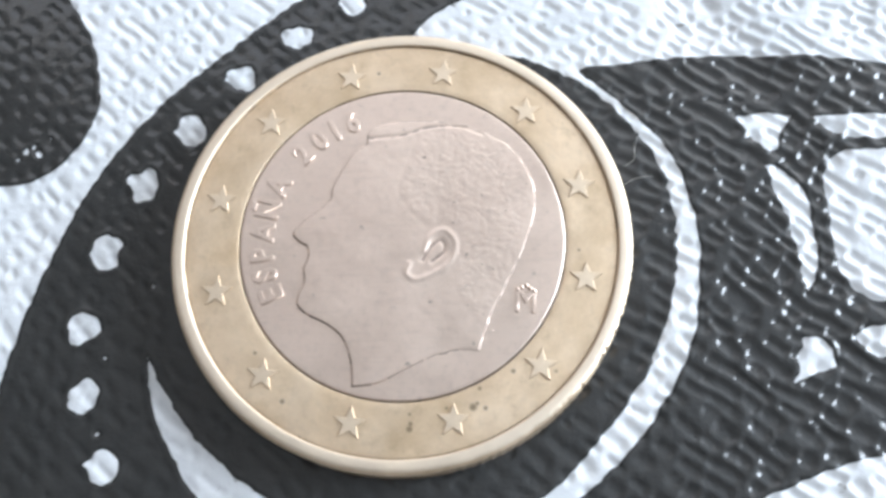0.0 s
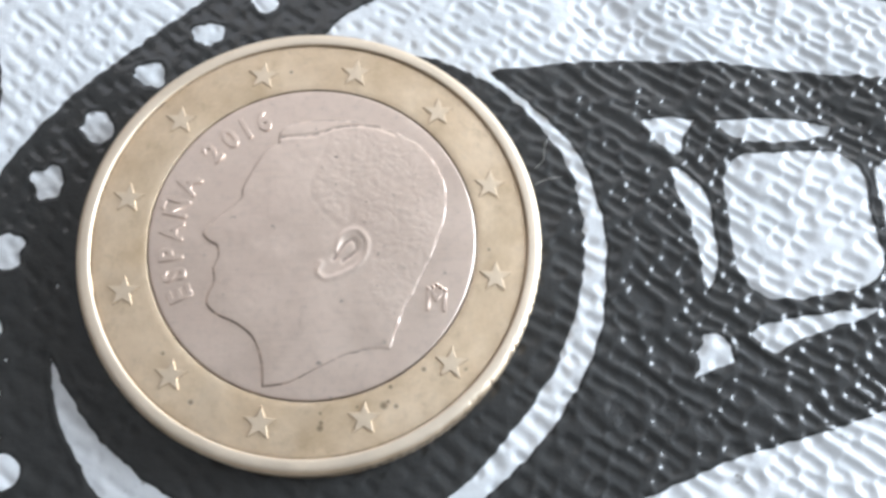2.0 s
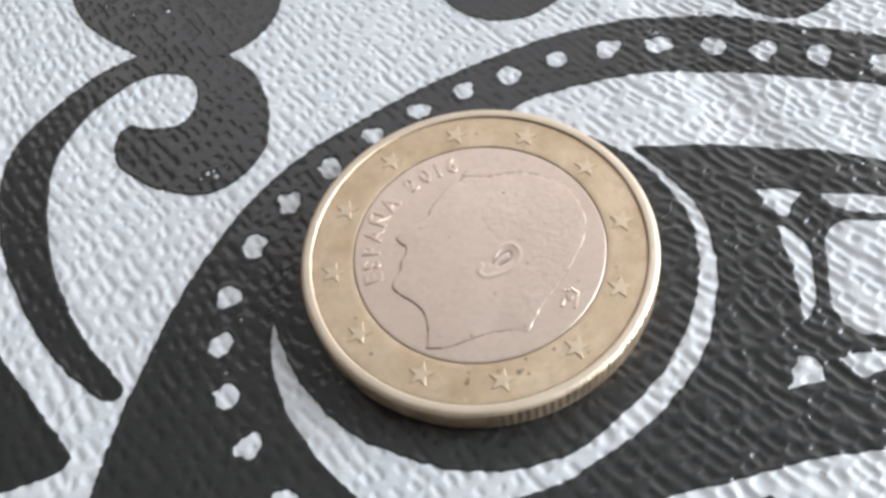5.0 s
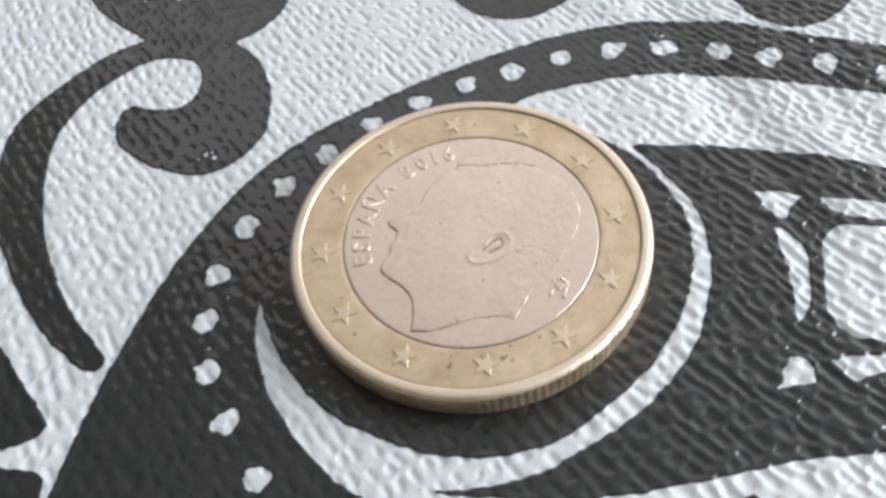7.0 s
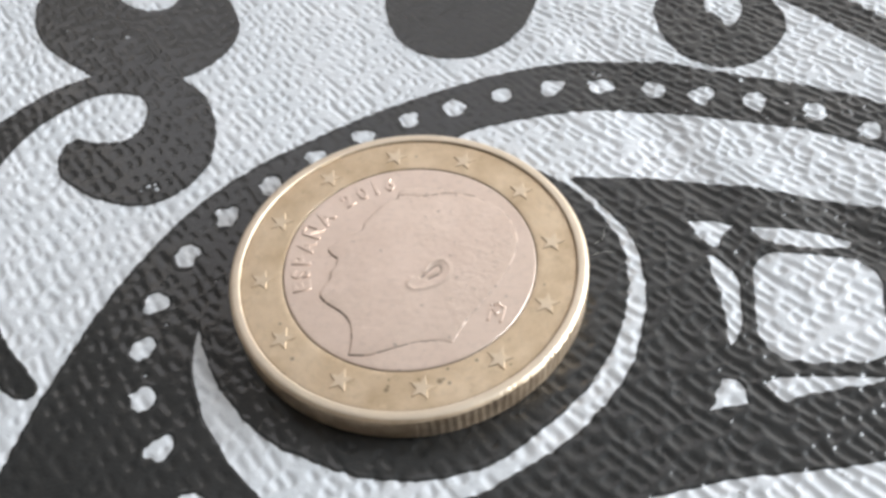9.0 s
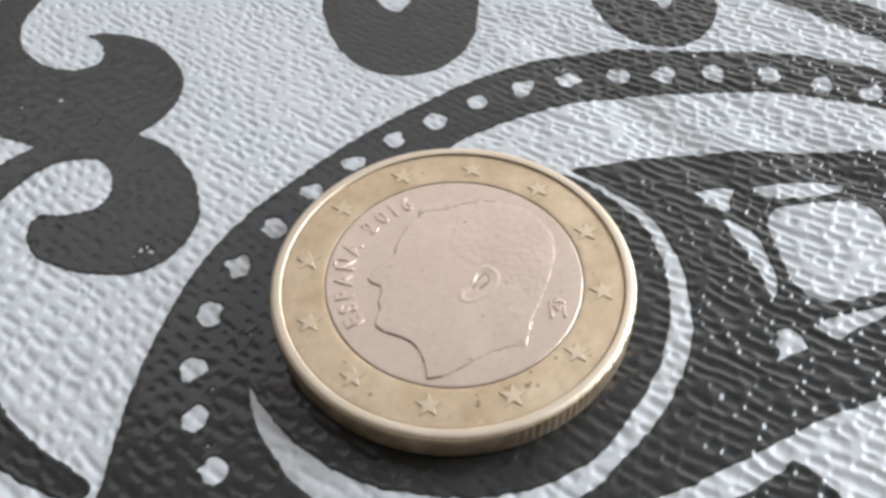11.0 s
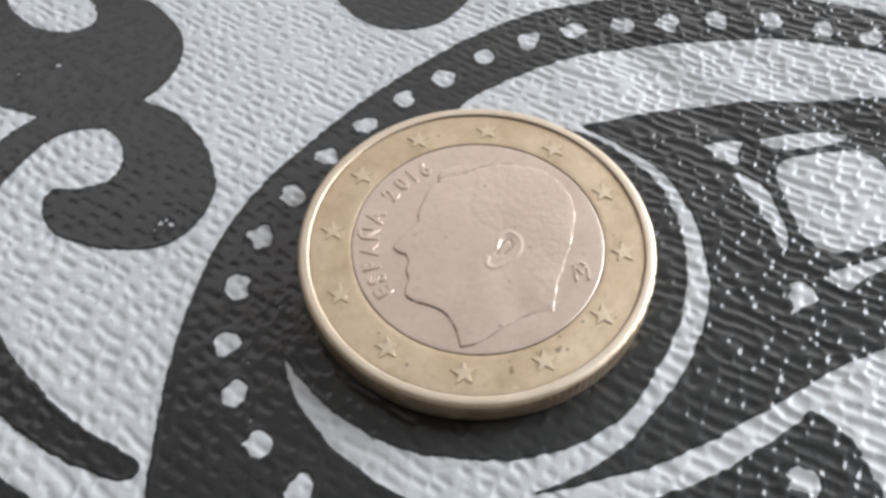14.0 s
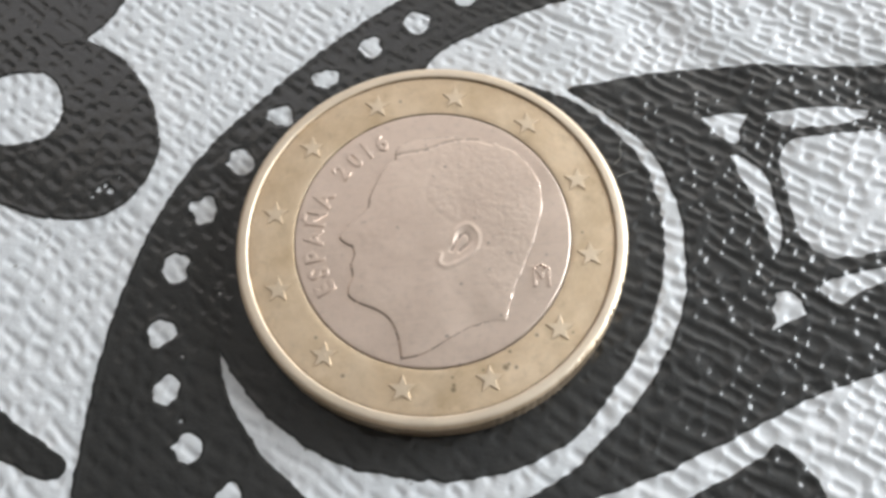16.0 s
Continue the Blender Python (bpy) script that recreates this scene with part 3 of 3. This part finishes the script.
def letter_mesh(ch, size, bold=0.034):
    c = bpy.data.curves.new("letter", "FONT")
    c.body, c.size, c.extrude, c.bevel_depth, c.bevel_resolution, c.resolution_u, c.offset = ch, size, 0.036, 0.026, 2, 4, bold
    c.align_x = "CENTER"
    ob = bpy.data.objects.new("letter", c)
    me = bpy.data.meshes.new_from_object(ob)
    # a film of tarnish round the foot of the letter
    c.extrude, c.bevel_depth, c.offset = 0.01, 0.0, bold + 0.062
    film = bpy.data.meshes.new_from_object(ob)
    film.transform(Matrix.Translation((0, 0, -0.019)))
    bpy.data.objects.remove(ob)
    bm = bmesh.new()
    bm.from_mesh(me)
    letter_faces = len(bm.faces)
    if bold:
        bm.from_mesh(film)
    for k, f in enumerate(bm.faces):
        f.material_index = 0 if k < letter_faces else 1
    bm.to_mesh(me)
    bm.free()
    bpy.data.meshes.remove(film)
    me.transform(Matrix.Diagonal((MM * 0.86, MM, MM, 1)))
    me.materials.clear()
    me.materials.append(STEEL)
    me.materials.append(SOIL)
    return me


def lettering(text, radius, angles, size):
    for ch, a in zip(text, angles):
        ob = part("letter", letter_mesh(ch, size), coin)
        ob.matrix_basis = pose(radius * MM * math.cos(radians(a)), radius * MM * math.sin(radians(a)), (FACE + 0.02) * MM, 0, 0, a - 90)


lettering("ESPA\u00d1A", 6.42, (203, 194.2, 185.4, 175.3, 164.6, 153.5), 1.6)
lettering("2016", 6.42, (136.3, 126.7, 118.7, 110.4), 1.6)
ob = part("letter", letter_mesh("M", 1.75, 0.0), coin)
ob.matrix_basis = pose(6.08 * MM, -4.05 * MM, (FACE + 0.02) * MM, 0, 0, -5)
crown = bmesh.new()
for k in range(5):
    bmesh.ops.create_icosphere(crown, subdivisions=1, radius=0.12 * MM, matrix=Matrix.Translation(((-0.4 + 0.2 * k) * MM, 0.12 * (1 - abs(k - 2)) * MM, 0.03 * MM)))
ob = part("mint_crown", bm_mesh("mint_crown", crown, STEEL, True), coin)
ob.matrix_basis = pose(6.2 * MM, -2.85 * MM, FACE * MM, 0, 0, -8)

# a plain bust in low relief
BUST = outline([(-1.65, 5.2), (-1.55, 5.85), (-0.9, 6.3), (1.2, 6.45), (3.6, 6.0), (5.6, 4.9), (6.65, 3.3), (6.9, 1.6), (6.4, -0.3), (5.4, -2.4), (4.5, -4.0), (4.1, -4.9), (3.85, -5.9)],
               [(3.85, -5.9), (3.0, -5.82), (1.6, -6.1), (0.2, -6.7), (-1.1, -7.3), (-2.37, -7.45)],
               [(-2.37, -7.45), (-2.45, -6.2), (-2.85, -5.05), (-3.6, -4.35), (-4.6, -3.8), (-5.1, -3.3), (-5.08, -2.75), (-4.8, -2.1), (-4.87, -1.4)],
               [(-4.87, -1.4), (-4.62, -0.8), (-4.68, -0.25)], [(-4.68, -0.25), (-5.15, 0.05), (-5.4, 0.5), (-4.85, 1.1)],
               [(-4.85, 1.1), (-3.6, 2.15), (-3.45, 2.8), (-3.0, 3.7), (-2.35, 4.75), (-1.65, 5.2)])
HAIR = ring_through([(-1.3, 5.7), (0.2, 5.65), (0.95, 5.3), (0.4, 3.9), (0.0, 2.5), (0.6, 1.4), (1.5, 0.6), (2.6, 0.5), (3.1, -0.4), (2.75, -1.6), (2.75, -2.7), (3.2, -3.6), (4.0, -4.5),
                     (5.3, -2.4), (6.3, -0.3), (6.75, 1.6), (6.5, 3.2), (5.5, 4.75), (3.5, 5.85), (1.2, 6.25)])
EAR = curve_through([(1.25, -0.75), (1.55, 0.0), (2.3, 0.3), (2.8, -0.3), (2.65, -1.15), (1.95, -1.8), (0.85, -2.2), (0.35, -1.9), (0.5, -1.4)])
HAIRLINE = curve_through([(-1.5, 5.5), (0.2, 5.62), (1.6, 6.02), (3.2, 6.0), (4.4, 5.5)])
BROW_EDGE = curve_through([(0.9, 5.7), (0.95, 5.2), (0.4, 3.9), (0.0, 2.5), (0.6, 1.4), (1.4, 0.5)])
EAR_IN = curve_through([(1.15, -1.2), (1.6, -0.5), (2.1, -0.2), (2.25, -0.75), (1.6, -1.3)])


def near_line(x, y, line):
    d = np.full(x.shape, 1e9)
    for (ax, ay), (bx, by) in zip(line[:-1], line[1:]):
        dx, dy = bx - ax, by - ay
        s = np.clip(((x - ax) * dx + (y - ay) * dy) / (dx * dx + dy * dy + 1e-12), 0, 1)
        d = np.minimum(d, np.hypot(x - ax - s * dx, y - ay - s * dy))
    return d


def relief(x, y, d):
    back = np.clip((x + 2) / 4, 0, 1)
    h = (0.11 - 0.077 * back) * (1 - np.exp(d / (0.026 + 0.02 * back))) + 0.06 * (1 - np.exp(d / 1.6))
    w = np.clip(-within(x, y, HAIR) / 0.3, 0, 1)
    s, t = x * 0.6 + y * 0.8, -x * 0.8 + y * 0.6
    h = h + w * (0.004 * wander(s / 0.15 + 2 * wander(x / 0.9, y / 0.9, 55), t / 0.33, 51) + 0.004 * wander(s / 0.32 + 9, t / 0.15 + 2 * wander(x / 0.8, y / 0.8, 56), 52) + 0.006)
    h = h + 0.037 * np.exp(-(near_line(x, y, EAR) / 0.14) ** 2) - 0.04 * np.exp(-(near_line(x, y, EAR_IN) / 0.16) ** 2)
    h = h - 0.03 * np.exp(-(near_line(x, y, HAIRLINE) / 0.09) ** 2) - 0.006 * np.exp(-(near_line(x, y, BROW_EDGE) / 0.16) ** 2)
    h = h + 0.008 * wander(x / 1.6, y / 1.6, 53) + 0.003 * wander(x / 0.4, y / 0.4, 54)
    return FACE - 0.005 + np.where(d < 0, h, 0)


bx, by = np.arange(-5.8, 7.3, 0.036), np.arange(-7.8, 6.9, 0.036)
mx, my = np.meshgrid(bx, by)
ragged = np.clip(mx.ravel() / 2, 0, 1) * 0.05
v, t = clipped(bx, by, within(mx.ravel() + ragged * wander(mx.ravel() / 0.35, my.ravel() / 0.35, 57), my.ravel() + ragged * wander(mx.ravel() / 0.35, my.ravel() / 0.35, 58), BUST).reshape(mx.shape), relief)
bust_me = mesh_of("bust_relief", v, t, STEEL)
bust_me.materials.append(SOIL)
mid = np.asarray(v)[np.asarray(t)].mean(1) / MM
cx, cy = mid[:, 0], mid[:, 1]
# tarnish on the bust's edge, forced up the front to paint its shaded line
rim_soil_shade = (within(cx, cy, BUST) > -0.06) & (wander(cx / 0.5, cy / 0.5, 63) > -0.35 + 0.25 * np.clip(cx / 3, 0, 1) - 0.6 * np.clip(-cx, 0, 1) * np.clip(cy, 0, 1) + 0.5 * np.clip(-cx, 0, 1) * np.clip(-cy - 1, 0, 1))
ear_soil = (near_line(cx, cy, EAR_IN) < 0.07) | (near_line(cx, cy, HAIRLINE) < 0.035) & (wander(cx / 0.3, cy / 0.3, 64) > 0)
hair_soil = (within(cx, cy, HAIR) < -0.05) & (wander((cx * 0.6 + cy * 0.8) / 0.12, (-cx * 0.8 + cy * 0.6) / 0.3, 65) > 0.93)
bust_me.polygons.foreach_set("material_index", (rim_soil_shade | ear_soil | hair_soil).astype(np.int32))
part("bust_relief", bust_me, coin, "worn bust struck in low relief")


# ---- lint on the cloth ----
def fibre(points, thick, label):
    line = curve_through(points, 6)
    c = bpy.data.curves.new("fibre", "CURVE")
    c.dimensions, c.bevel_depth, c.bevel_resolution = "3D", thick * MM, 1
    s = c.splines.new("POLY")
    s.points.add(len(line) - 1)
    for p, (x, y, z) in zip(s.points, line):
        p.co = (x * MM, y * MM, z * MM, 1)
    ob = bpy.data.objects.new("fibre", c)
    me = bpy.data.meshes.new_from_object(ob)
    bpy.data.objects.remove(ob)
    me.materials.clear()
    me.materials.append(FIBRE)
    return tagged(new("lint_fibre", me), label, "fibre", "lint beside the coin")


fibre([(11.9, 4.2, 0.06), (12.4, 4.6, 0.2), (12.5, 5.4, 0.16), (12.9, 6.1, 0.05)], 0.009, "fine pale hair of lint on the black print")
fibre([(11.8, 3.2, 0.06), (12.5, 3.5, 0.15), (13.3, 3.6, 0.06)], 0.009, "short pale hair of lint on the black print")
